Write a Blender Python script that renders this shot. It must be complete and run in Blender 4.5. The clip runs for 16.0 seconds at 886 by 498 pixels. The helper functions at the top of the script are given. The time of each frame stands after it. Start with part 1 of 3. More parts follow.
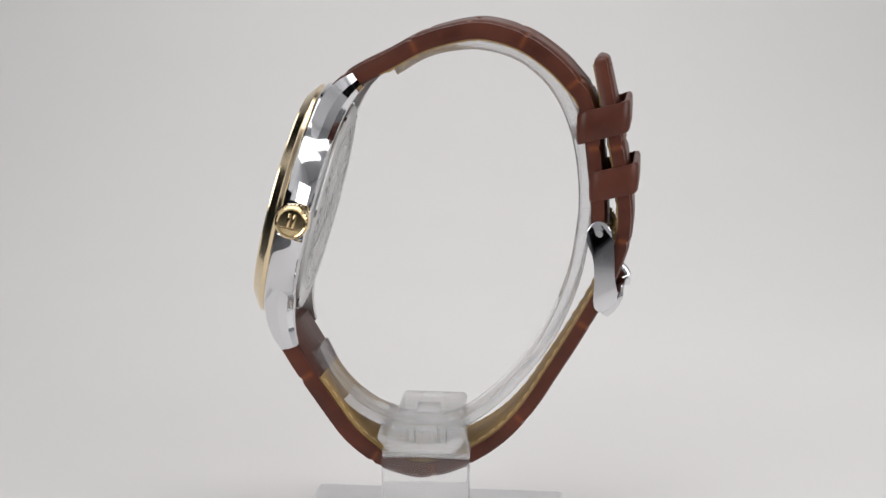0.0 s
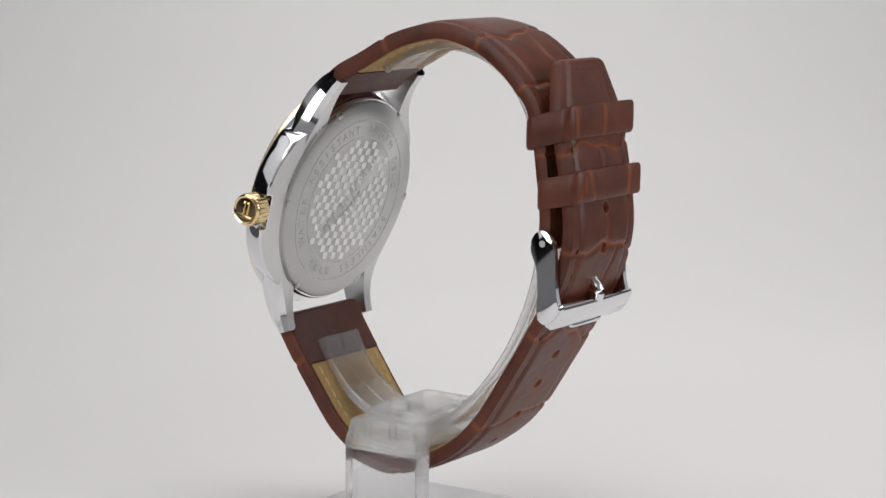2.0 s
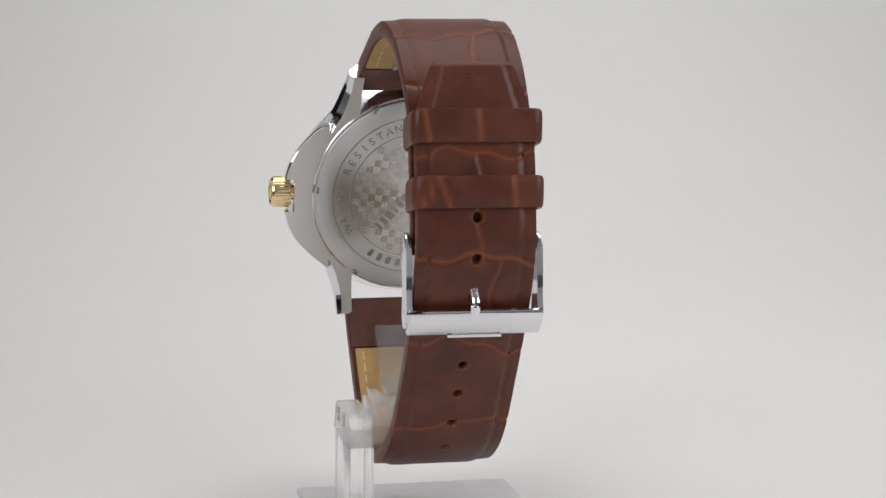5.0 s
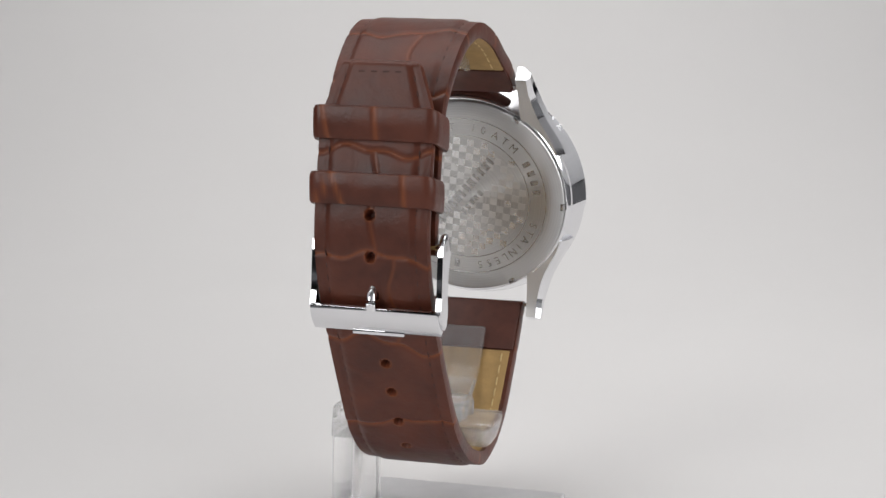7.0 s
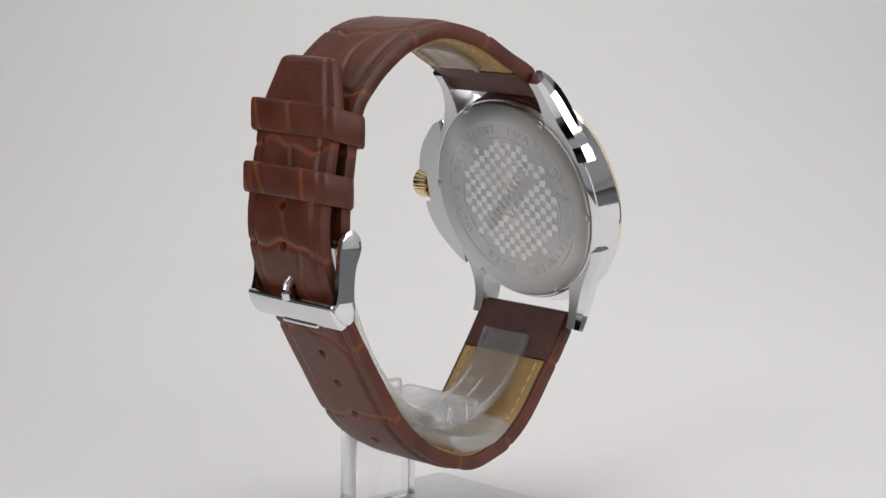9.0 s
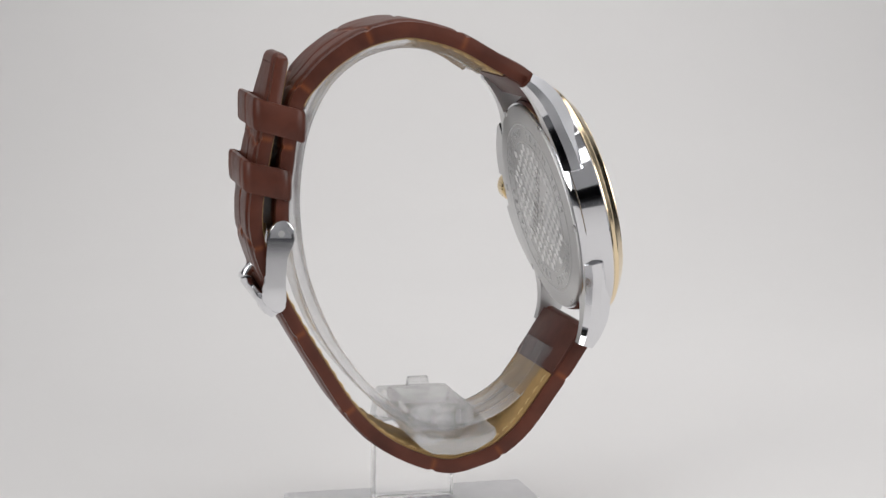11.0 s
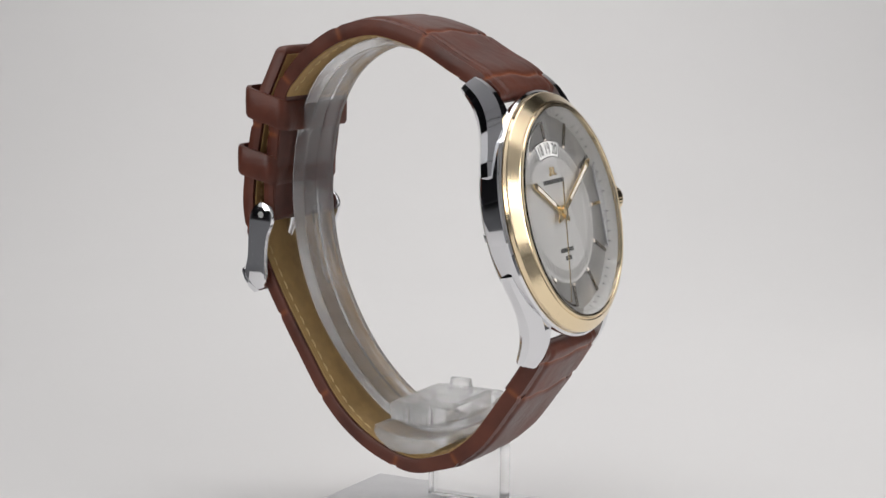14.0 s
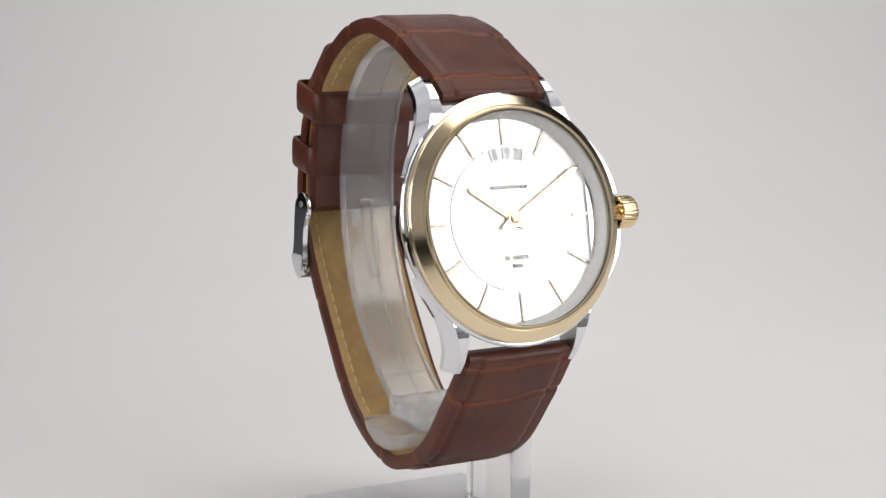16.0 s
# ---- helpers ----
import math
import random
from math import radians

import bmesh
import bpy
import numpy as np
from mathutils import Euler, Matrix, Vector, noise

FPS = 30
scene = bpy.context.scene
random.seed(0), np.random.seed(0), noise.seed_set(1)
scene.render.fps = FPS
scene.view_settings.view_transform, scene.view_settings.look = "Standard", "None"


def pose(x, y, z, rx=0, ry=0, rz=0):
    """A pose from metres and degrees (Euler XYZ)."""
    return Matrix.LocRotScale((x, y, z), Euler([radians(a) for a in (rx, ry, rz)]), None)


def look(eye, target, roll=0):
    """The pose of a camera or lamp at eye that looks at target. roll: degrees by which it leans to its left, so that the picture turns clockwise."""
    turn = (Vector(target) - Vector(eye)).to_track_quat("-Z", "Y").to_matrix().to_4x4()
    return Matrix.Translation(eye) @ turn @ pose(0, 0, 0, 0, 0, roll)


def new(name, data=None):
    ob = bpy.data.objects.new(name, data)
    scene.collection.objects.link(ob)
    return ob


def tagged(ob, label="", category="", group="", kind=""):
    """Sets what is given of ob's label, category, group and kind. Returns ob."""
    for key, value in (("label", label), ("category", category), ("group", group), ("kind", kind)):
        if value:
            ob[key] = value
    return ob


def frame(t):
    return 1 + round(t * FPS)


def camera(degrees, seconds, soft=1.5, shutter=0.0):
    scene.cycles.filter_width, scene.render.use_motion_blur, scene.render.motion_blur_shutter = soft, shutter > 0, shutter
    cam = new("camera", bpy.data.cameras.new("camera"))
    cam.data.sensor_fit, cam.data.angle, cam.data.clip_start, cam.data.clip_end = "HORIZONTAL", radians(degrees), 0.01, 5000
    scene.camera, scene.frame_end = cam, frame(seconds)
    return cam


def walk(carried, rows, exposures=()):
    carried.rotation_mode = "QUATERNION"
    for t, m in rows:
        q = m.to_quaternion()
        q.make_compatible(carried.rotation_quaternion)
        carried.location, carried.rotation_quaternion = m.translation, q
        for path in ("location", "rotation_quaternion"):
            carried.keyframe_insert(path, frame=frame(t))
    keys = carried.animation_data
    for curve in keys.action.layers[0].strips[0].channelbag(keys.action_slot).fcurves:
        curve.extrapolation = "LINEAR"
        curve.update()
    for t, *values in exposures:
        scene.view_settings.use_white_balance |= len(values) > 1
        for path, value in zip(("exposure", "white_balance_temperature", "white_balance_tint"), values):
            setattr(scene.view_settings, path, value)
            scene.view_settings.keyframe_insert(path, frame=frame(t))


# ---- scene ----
MM = 0.001
SPIN = 14.574            # turntable speed, degrees per second, clockwise from above
YAW0 = -4.2              # the watch's yaw at the start

# ---- camera: stands still in front of the turntable ----
cam = camera(23.82, 16.0, soft=1.5)
EYE = Vector((0.00132, -0.354, 0.105))
VIEW = look(EYE, EYE + Vector((0, math.cos(radians(8.843)), -math.sin(radians(8.843)))), 0.78)
walk(cam, [(0.0, VIEW), (16.0, VIEW)])

# ---- light: three soft boxes round a small photo sweep in a dim studio ----
world = bpy.data.worlds.new("studio_world")
scene.world = world
world.use_nodes = True
world.node_tree.nodes["Background"].inputs[0].default_value = (0.9, 0.93, 1.0, 1)
world.node_tree.nodes["Background"].inputs[1].default_value = 0.05
scene.view_settings.exposure = -0.06


def soft_box(name, eye, target, w, h, watts, colour=(1, 1, 1)):
    lamp = bpy.data.lights.new(name, "AREA")
    lamp.shape, lamp.size, lamp.size_y, lamp.energy, lamp.color = "RECTANGLE", w, h, watts, colour
    ob = new(name, lamp)
    ob.matrix_world = look(eye, target)
    return ob


soft_box("soft_box_right", (0.45, -0.20, 0.22), (0, 0, 0.06), 0.30, 0.30, 1.14)
soft_box("soft_box_left", (-0.40, -0.38, 0.26), (0, 0.05, 0.08), 0.30, 0.34, 1.32)
soft_box("soft_box_top", (0.0, 0.20, 0.78), (0, 0.40, 0.0), 1.00, 0.70, 4.35)


# ---- materials ----
def shader(name):
    m = bpy.data.materials.new(name)
    m.use_nodes = True
    nt = m.node_tree
    return m, nt, nt.nodes["Principled BSDF"]


def link(nt, a, b):
    nt.links.new(a, b)


def node(nt, kind, **inputs):
    n = nt.nodes.new(kind)
    for k, v in inputs.items():
        n.inputs[k.replace("_", " ")].default_value = v
    return n


def noise_tex(nt, scale, detail=4.0, rough=0.55):
    tc = nt.nodes.new("ShaderNodeTexCoord")
    n = node(nt, "ShaderNodeTexNoise", Scale=scale, Detail=detail, Roughness=rough)
    link(nt, tc.outputs["Object"], n.inputs["Vector"])
    return n


def ramp(nt, src, stops):
    r = nt.nodes.new("ShaderNodeValToRGB")
    els = r.color_ramp.elements
    while len(els) < len(stops):
        els.new(0.5)
    for e, (p, c) in zip(els, stops):
        e.position, e.color = p, (*c, 1) if len(c) == 3 else c
    link(nt, src, r.inputs[0])
    return r


def bump(nt, bsdf, src, strength, dist):
    b = node(nt, "ShaderNodeBump", Strength=strength, Distance=dist)
    link(nt, src, b.inputs["Height"])
    link(nt, b.outputs[0], bsdf.inputs["Normal"])
    return b


def grey(v):
    return (v, v, v)


def metal(name, colour, rough, grain=0.0, scale=900.0):
    m, nt, b = shader(name)
    b.inputs["Metallic"].default_value = 1.0
    b.inputs["Base Color"].default_value = (*colour, 1)
    n = noise_tex(nt, scale, 3.0)
    r = ramp(nt, n.outputs["Fac"], [(0.3, grey(max(0.02, rough * 0.88))), (0.75, grey(rough * 1.14))])
    link(nt, r.outputs[0], b.inputs["Roughness"])
    if grain:
        bump(nt, b, n.outputs["Fac"], grain, 0.00005)
    return m


def leather(name, base, dark, crease):
    """Croco-embossed leather: the mesh carries the depth of its creases, worn lighter along them."""
    m, nt, b = shader(name)
    big = noise_tex(nt, 130.0, 3.0)
    fine = noise_tex(nt, 2600.0, 3.0)
    tone = ramp(nt, big.outputs["Fac"], [(0.32, dark), (0.68, base)])
    at = nt.nodes.new("ShaderNodeAttribute")
    at.attribute_name = "crease"
    mix = nt.nodes.new("ShaderNodeMix")
    mix.data_type = "RGBA"
    link(nt, at.outputs["Fac"], mix.inputs["Factor"])
    link(nt, tone.outputs[0], mix.inputs["A"])
    mix.inputs["B"].default_value = (*crease, 1)
    link(nt, mix.outputs["Result"], b.inputs["Base Color"])
    r = ramp(nt, big.outputs["Fac"], [(0.3, grey(0.30)), (0.7, grey(0.46))])
    link(nt, r.outputs[0], b.inputs["Roughness"])
    b.inputs["Specular IOR Level"].default_value = 0.30
    mid = noise_tex(nt, 520.0, 2.0)
    both = nt.nodes.new("ShaderNodeMath")
    both.operation = "MULTIPLY_ADD"
    both.inputs[1].default_value = 3.0
    link(nt, mid.outputs["Fac"], both.inputs[0])
    link(nt, fine.outputs["Fac"], both.inputs[2])
    bump(nt, b, both.outputs[0], 0.30, 0.00010)
    return m


def plain(name, colour, rough=0.5, var=0.12, scale=300.0, grain=0.0, metallic=0.0):
    m, nt, b = shader(name)
    n = noise_tex(nt, scale, 4.0)
    lo, hi = tuple(c * (1 - var) for c in colour), tuple(min(1, c * (1 + var)) for c in colour)
    r = ramp(nt, n.outputs["Fac"], [(0.3, lo), (0.7, hi)])
    link(nt, r.outputs[0], b.inputs["Base Color"])
    b.inputs["Roughness"].default_value = rough
    b.inputs["Metallic"].default_value = metallic
    if grain:
        bump(nt, b, n.outputs["Fac"], grain, 0.0002)
    return m


def clear(name, rough, ior=1.49, tint=(1, 1, 1), streak=0.0, through_share=1.0, thin=0.0):
    m, nt, b = shader(name)
    b.inputs["Base Color"].default_value = (*tint, 1)
    b.inputs["Transmission Weight"].default_value = through_share
    b.inputs["IOR"].default_value = ior
    n = noise_tex(nt, 220.0, 3.0)
    r = ramp(nt, n.outputs["Fac"], [(0.35, grey(rough * 0.85)), (0.75, grey(rough * 1.2))])
    link(nt, r.outputs[0], b.inputs["Roughness"])
    if streak:
        bump(nt, b, n.outputs["Fac"], streak, 0.0003)
    if thin:
        # thin clear plastic also lets light straight through
        mix = nt.nodes.new("ShaderNodeMixShader")
        mix.inputs[0].default_value = thin
        link(nt, b.outputs[0], mix.inputs[1])
        link(nt, nt.nodes.new("ShaderNodeBsdfTransparent").outputs[0], mix.inputs[2])
        link(nt, mix.outputs[0], nt.nodes["Material Output"].inputs["Surface"])
    return m


STEEL = metal("polished_steel", (0.80, 0.80, 0.82), 0.07)
BRUSHED = metal("brushed_steel", (0.72, 0.717, 0.714), 0.36, 0.0, 90.0)
ENGRAVED = metal("engraved_steel", (0.47, 0.467, 0.464), 0.25, 0.0, 90.0)
GLINT = metal("bright_cut_steel", (0.76, 0.756, 0.752), 0.27, 0.0, 90.0)
GOLD = metal("gold_plating", (0.91, 0.705, 0.39), 0.10)
BEZEL = metal("champagne_gold_plating", (0.90, 0.735, 0.49), 0.16)
DARK_GOLD = metal("index_metal", (0.24, 0.21, 0.175), 0.18)
LEATHER = leather("brown_croco_leather", (0.122, 0.035, 0.020), (0.070, 0.0205, 0.0125), (0.28, 0.078, 0.025))
LINING = plain("tan_lining", (0.42, 0.265, 0.10), 0.62, 0.12, 420.0, 0.25)
FLAP = plain("brown_lining", (0.085, 0.027, 0.018), 0.5, 0.2, 420.0, 0.2)
THREAD_DARK = plain("dark_brown_thread", (0.060, 0.0185, 0.012), 0.7)
THREAD_CREAM = plain("cream_thread", (0.62, 0.46, 0.22), 0.7)
LUME = plain("cream_lume", (0.82, 0.74, 0.66), 0.5, 0.04)
INK = plain("dark_print", (0.025, 0.023, 0.02), 0.7)
WHITE_PRINT = plain("white_disc", (0.82, 0.81, 0.79), 0.5, 0.03)
CRYSTAL = clear("mineral_glass", 0.0, 1.32)
ACRYLIC = clear("clear_acrylic", 0.02, 1.49, (1, 1, 1), 0.05, 0.98, 0.12)
ACRYLIC_BASE = clear("frosted_acrylic", 0.35, 1.40, (0.97, 0.965, 0.98), 0.0, 0.55)
ACRYLIC_HAZY = clear("hazy_acrylic", 0.07, 1.47, (1, 1, 1), 0.06, 0.82, 0.34)
# milky share: haze of the plastic, plus pale reflections put into its white
ACRYLIC_BAND = clear("milky_acrylic", 0.12, 1.49, (0.95, 0.95, 0.96), 0.06, 0.84, 0.15)
SWEEP = plain("white_paper_sweep", (0.70, 0.684, 0.676), 0.75, 0.012, 9.0)
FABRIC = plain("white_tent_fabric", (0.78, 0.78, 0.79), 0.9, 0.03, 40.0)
STUDIO = plain("dark_studio_paint", (0.06, 0.06, 0.065), 0.8)


def turned_metal(name, colour, rough, stretch):
    """Lathe-turned steel: fine circular grain, so that its sheen fans out from the middle."""
    m, nt, b = shader(name)
    b.inputs["Metallic"].default_value = 1.0
    b.inputs["Anisotropic"].default_value = stretch
    b.inputs["Anisotropic Rotation"].default_value = 0.0
    b.inputs["Roughness"].default_value = rough
    tan = nt.nodes.new("ShaderNodeTangent")
    tan.direction_type, tan.axis = "RADIAL", "Z"
    link(nt, tan.outputs[0], b.inputs["Tangent"])
    tc = nt.nodes.new("ShaderNodeTexCoord")
    ln = nt.nodes.new("ShaderNodeVectorMath")
    ln.operation = "LENGTH"
    link(nt, tc.outputs["Object"], ln.inputs[0])
    n = nt.nodes.new("ShaderNodeTexNoise")
    n.noise_dimensions = "1D"
    n.inputs["Scale"].default_value = 6000.0
    link(nt, ln.outputs["Value"], n.inputs["W"])
    r = ramp(nt, n.outputs["Fac"], [(0.3, tuple(c * 0.9 for c in colour)), (0.7, tuple(c * 1.07 for c in colour))])
    link(nt, r.outputs[0], b.inputs["Base Color"])
    return m


TURNED = turned_metal("turned_steel", (0.64, 0.637, 0.634), 0.36, 0.88)


def dial_material():
    """Silver sunray dial: metal with a fine brushing that runs outwards from the middle."""
    m, nt, b = shader("silver_sunray_dial")
    tc = nt.nodes.new("ShaderNodeTexCoord")
    sep = nt.nodes.new("ShaderNodeSeparateXYZ")
    link(nt, tc.outputs["Object"], sep.inputs[0])
    ang = nt.nodes.new("ShaderNodeMath")
    ang.operation = "ARCTAN2"
    link(nt, sep.outputs["Y"], ang.inputs[0])
    link(nt, sep.outputs["X"], ang.inputs[1])
    n = nt.nodes.new("ShaderNodeTexNoise")
    n.noise_dimensions = "1D"
    n.inputs["Scale"].default_value = 60.0
    n.inputs["Detail"].default_value = 3.0
    link(nt, ang.outputs[0], n.inputs["W"])
    r = ramp(nt, n.outputs["Fac"], [(0.3, (0.60, 0.585, 0.565)), (0.7, (0.72, 0.705, 0.69))])
    link(nt, r.outputs[0], b.inputs["Base Color"])
    b.inputs["Metallic"].default_value = 0.62
    b.inputs["Roughness"].default_value = 0.36
    b.inputs["Anisotropic"].default_value = 0.25
    tan = nt.nodes.new("ShaderNodeTangent")
    tan.direction_type, tan.axis = "RADIAL", "Z"
    link(nt, tan.outputs[0], b.inputs["Tangent"])
    return m


DIAL = dial_material()
DIAL_RING = plain("grey_dial_ring", (0.40, 0.392, 0.38), 0.32, 0.04, 500.0, 0.0, 0.85)

FLANGE = plain("pale_flange", (0.50, 0.49, 0.475), 0.5, 0.03, 500.0, 0.0, 0.15)


# ---- mesh helpers ----
def part(name, bm, material, parent, label="", smooth=True, basis=None):
    me = bpy.data.meshes.new(name)
    bmesh.ops.recalc_face_normals(bm, faces=bm.faces[:])
    for f in bm.faces:
        f.smooth = smooth
    bm.to_mesh(me)
    bm.free()
    me.materials.append(material)
    if smooth:
        me.set_sharp_from_angle(angle=radians(32))
    ob = new(name, me)
    ob.parent = parent
    if basis is not None:
        ob.matrix_basis = basis
    return tagged(ob, label)


def box(bm, c, s, m=None, bevel=0.0, seg=2):
    r = bmesh.ops.create_cube(bm, size=1.0)
    vs = r["verts"]
    bmesh.ops.scale(bm, vec=s, verts=vs)
    bmesh.ops.translate(bm, vec=c, verts=vs)
    if bevel:
        es = list({e for v in vs for e in v.link_edges})
        r = bmesh.ops.bevel(bm, geom=es, offset=bevel, segments=seg, affect="EDGES", profile=0.5)
        vs = list({v for f in r["faces"] for v in f.verts} | {v for v in vs if v.is_valid})
    if m is not None:
        bmesh.ops.transform(bm, matrix=m, verts=vs)
    return vs


def lathe(bm, profile, n=96, m=None, closed=False):
    """Turns (radius, height) pairs round the z axis."""
    rings = []
    for rad, h in profile:
        if rad < 1e-7:
            rings.append([bm.verts.new((0, 0, h))] * n)
        else:
            rings.append([bm.verts.new((rad * math.cos(2 * math.pi * k / n), rad * math.sin(2 * math.pi * k / n), h)) for k in range(n)])
    pairs = list(zip(rings, rings[1:])) + ([(rings[-1], rings[0])] if closed else [])
    for a, b in pairs:
        for k in range(n):
            q = [a[k], a[(k + 1) % n], b[(k + 1) % n], b[k]]
            q = [v for i, v in enumerate(q) if v not in q[:i]]
            if len(q) > 2:
                bm.faces.new(q)
    if m is not None:
        bmesh.ops.transform(bm, matrix=m, verts=bm.verts[:])


def prism(bm, outline, depth0, depth1, m=None, bevel=0.0, seg=2):
    """A flat outline (x, y) thickened from depth0 to depth1 along z."""
    a = [bm.verts.new((x, y, depth0)) for x, y in outline]
    b = [bm.verts.new((x, y, depth1)) for x, y in outline]
    fa, fb = bm.faces.new(a), bm.faces.new(b)
    n = len(a)
    for k in range(n):
        bm.faces.new((a[k], a[(k + 1) % n], b[(k + 1) % n], b[k]))
    vs = a + b
    if bevel:
        es = list({e for f in (fa, fb) for e in f.edges})
        r = bmesh.ops.bevel(bm, geom=es, offset=bevel, segments=seg, affect="EDGES", profile=0.5)
        vs = list({v for f in r["faces"] for v in f.verts} | {v for v in vs if v.is_valid})
    if m is not None:
        bmesh.ops.transform(bm, matrix=m, verts=list({v for v in vs if v.is_valid}))


def spline(points, step):
    """Evenly spaced points on a Catmull-Rom curve through the points (any dimension)."""
    p = [np.array(q, float) for q in points]
    p = [2 * p[0] - p[1]] + p + [2 * p[-1] - p[-2]]
    dense = []
    for i in range(1, len(p) - 2):
        for t in np.linspace(0, 1, 40, endpoint=False):
            a, b, c, d = p[i - 1], p[i], p[i + 1], p[i + 2]
            dense.append(0.5 * (2 * b + (c - a) * t + (2 * a - 5 * b + 4 * c - d) * t * t + (3 * b - a - 3 * c + d) * t ** 3))
    dense.append(p[-2])
    dense = np.array(dense)
    s = np.concatenate([[0], np.cumsum(np.linalg.norm(np.diff(dense, axis=0), axis=1))])
    u = np.linspace(0, s[-1], max(2, int(s[-1] / step)))
    return np.stack([np.interp(u, s, dense[:, k]) for k in range(dense.shape[1])], 1), u


def normals_out(path, middle):
    t = np.gradient(path, axis=0)
    t /= np.linalg.norm(t, axis=1)[:, None]
    nrm = np.stack([-t[:, 1], t[:, 0]], 1)
    k = len(path) // 2
    if np.dot(nrm[k], path[k] - np.array(middle)) < 0:
        nrm = -nrm
    return t, nrm


def smooth01(x):
    x = min(1.0, max(0.0, x))
    return x * x * (3 - 2 * x)


def tube(bm, pts, rad, n=8, m=None):
    pts = [Vector(p) for p in pts]
    rings = []
    for i, p in enumerate(pts):
        d = (pts[min(i + 1, len(pts) - 1)] - pts[max(i - 1, 0)]).normalized()
        q = d.to_track_quat("Z", "Y")
        rings.append([bm.verts.new(p + q @ Vector((rad * math.cos(2 * math.pi * k / n), rad * math.sin(2 * math.pi * k / n), 0))) for k in range(n)])
    for a, b in zip(rings, rings[1:]):
        for k in range(n):
            bm.faces.new((a[k], a[(k + 1) % n], b[(k + 1) % n], b[k]))
    bm.faces.new(rings[0])
    bm.faces.new(rings[-1])
    if m is not None:
        bmesh.ops.transform(bm, matrix=m, verts=[v for r in rings for v in r])


def letters(bm, text, size, depth, m):
    """Raised letters in the built-in font, centred on the origin of m."""
    cu = bpy.data.curves.new("letters", "FONT")
    cu.body, cu.size, cu.extrude, cu.align_x, cu.align_y = text, size, depth, "CENTER", "CENTER"
    cu.resolution_u = 3
    ob = bpy.data.objects.new("letters", cu)
    scene.collection.objects.link(ob)
    me = bpy.data.meshes.new_from_object(ob.evaluated_get(bpy.context.evaluated_depsgraph_get()))
    me.transform(m)
    bm.from_mesh(me)
    bpy.data.objects.remove(ob)
    bpy.data.curves.remove(cu)
    bpy.data.meshes.remove(me)


# ---- the setting ----
def backdrop():
    bm = bmesh.new()
    # a tapered sheet, wider at the back
    back, rad, top, front = 0.72, 0.50, 0.95, -0.30
    prof = [(front, 0.0), (0.0, 0.0)]
    for k in range(17):
        a = math.pi / 2 * k / 16
        prof.append((back - rad + rad * math.sin(a), rad - rad * math.cos(a)))
    prof.append((back, top))
    rows = []
    for y, z in prof:
        half = 0.15 + 0.46 * max(0.0, y)
        rows.append([bm.verts.new((x, y, z)) for x in (-half, half)])
    for a, b in zip(rows, rows[1:]):
        bm.faces.new((a[0], a[1], b[1], b[0]))
    ob = part("backdrop", bm, SWEEP, None, "seamless pale grey paper sweep behind the watch stand")
    tagged(ob, category="backdrop", kind="structure")
    sol = ob.modifiers.new("thickness", "SOLIDIFY")
    sol.thickness, sol.offset = 0.002, -1


def studio_room():
    w, d0, d1, h = 1.3, -1.4, 1.2, 1.5
    # Unseen tent panels, spaced for the pale and dark reflections in the steel.
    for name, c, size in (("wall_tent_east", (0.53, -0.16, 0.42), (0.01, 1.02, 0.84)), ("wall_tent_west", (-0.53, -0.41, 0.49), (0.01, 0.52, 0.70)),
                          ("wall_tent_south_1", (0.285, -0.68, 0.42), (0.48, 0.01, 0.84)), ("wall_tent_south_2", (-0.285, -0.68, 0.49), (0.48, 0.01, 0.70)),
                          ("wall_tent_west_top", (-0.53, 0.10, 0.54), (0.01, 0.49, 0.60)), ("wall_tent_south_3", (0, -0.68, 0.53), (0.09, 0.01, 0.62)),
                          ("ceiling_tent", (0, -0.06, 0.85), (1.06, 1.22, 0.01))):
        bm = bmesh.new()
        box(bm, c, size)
        tagged(part(name, bm, FABRIC, None, "unseen white fabric tent panel, mirrored in the steel", smooth=False), category="wall", kind="structure")

    def slab(name, c, s, label):
        bm = bmesh.new()
        box(bm, c, s)
        tagged(part(name, bm, STUDIO, None, label, smooth=False), category=name.split("_")[0], kind="structure")
    mid, dep = (d0 + d1) / 2, d1 - d0
    slab("floor", (0, mid, -0.03), (2 * w, dep, 0.05), "dark matt studio table and floor")
    slab("ceiling", (0, mid, h + 0.03), (2 * w, dep, 0.05), "dark matt studio ceiling")
    slab("wall_north", (0, d1 + 0.03, h / 2), (2 * w, 0.05, h), "dark matt studio wall")
    slab("wall_south", (0, d0 - 0.03, h / 2), (2 * w, 0.05, h), "dark matt studio wall")
    slab("wall_east", (w + 0.03, mid, h / 2), (0.05, dep, h), "dark matt studio wall")
    slab("wall_west", (-w - 0.03, mid, h / 2), (0.05, dep, h), "dark matt studio wall")


backdrop()
studio_room()


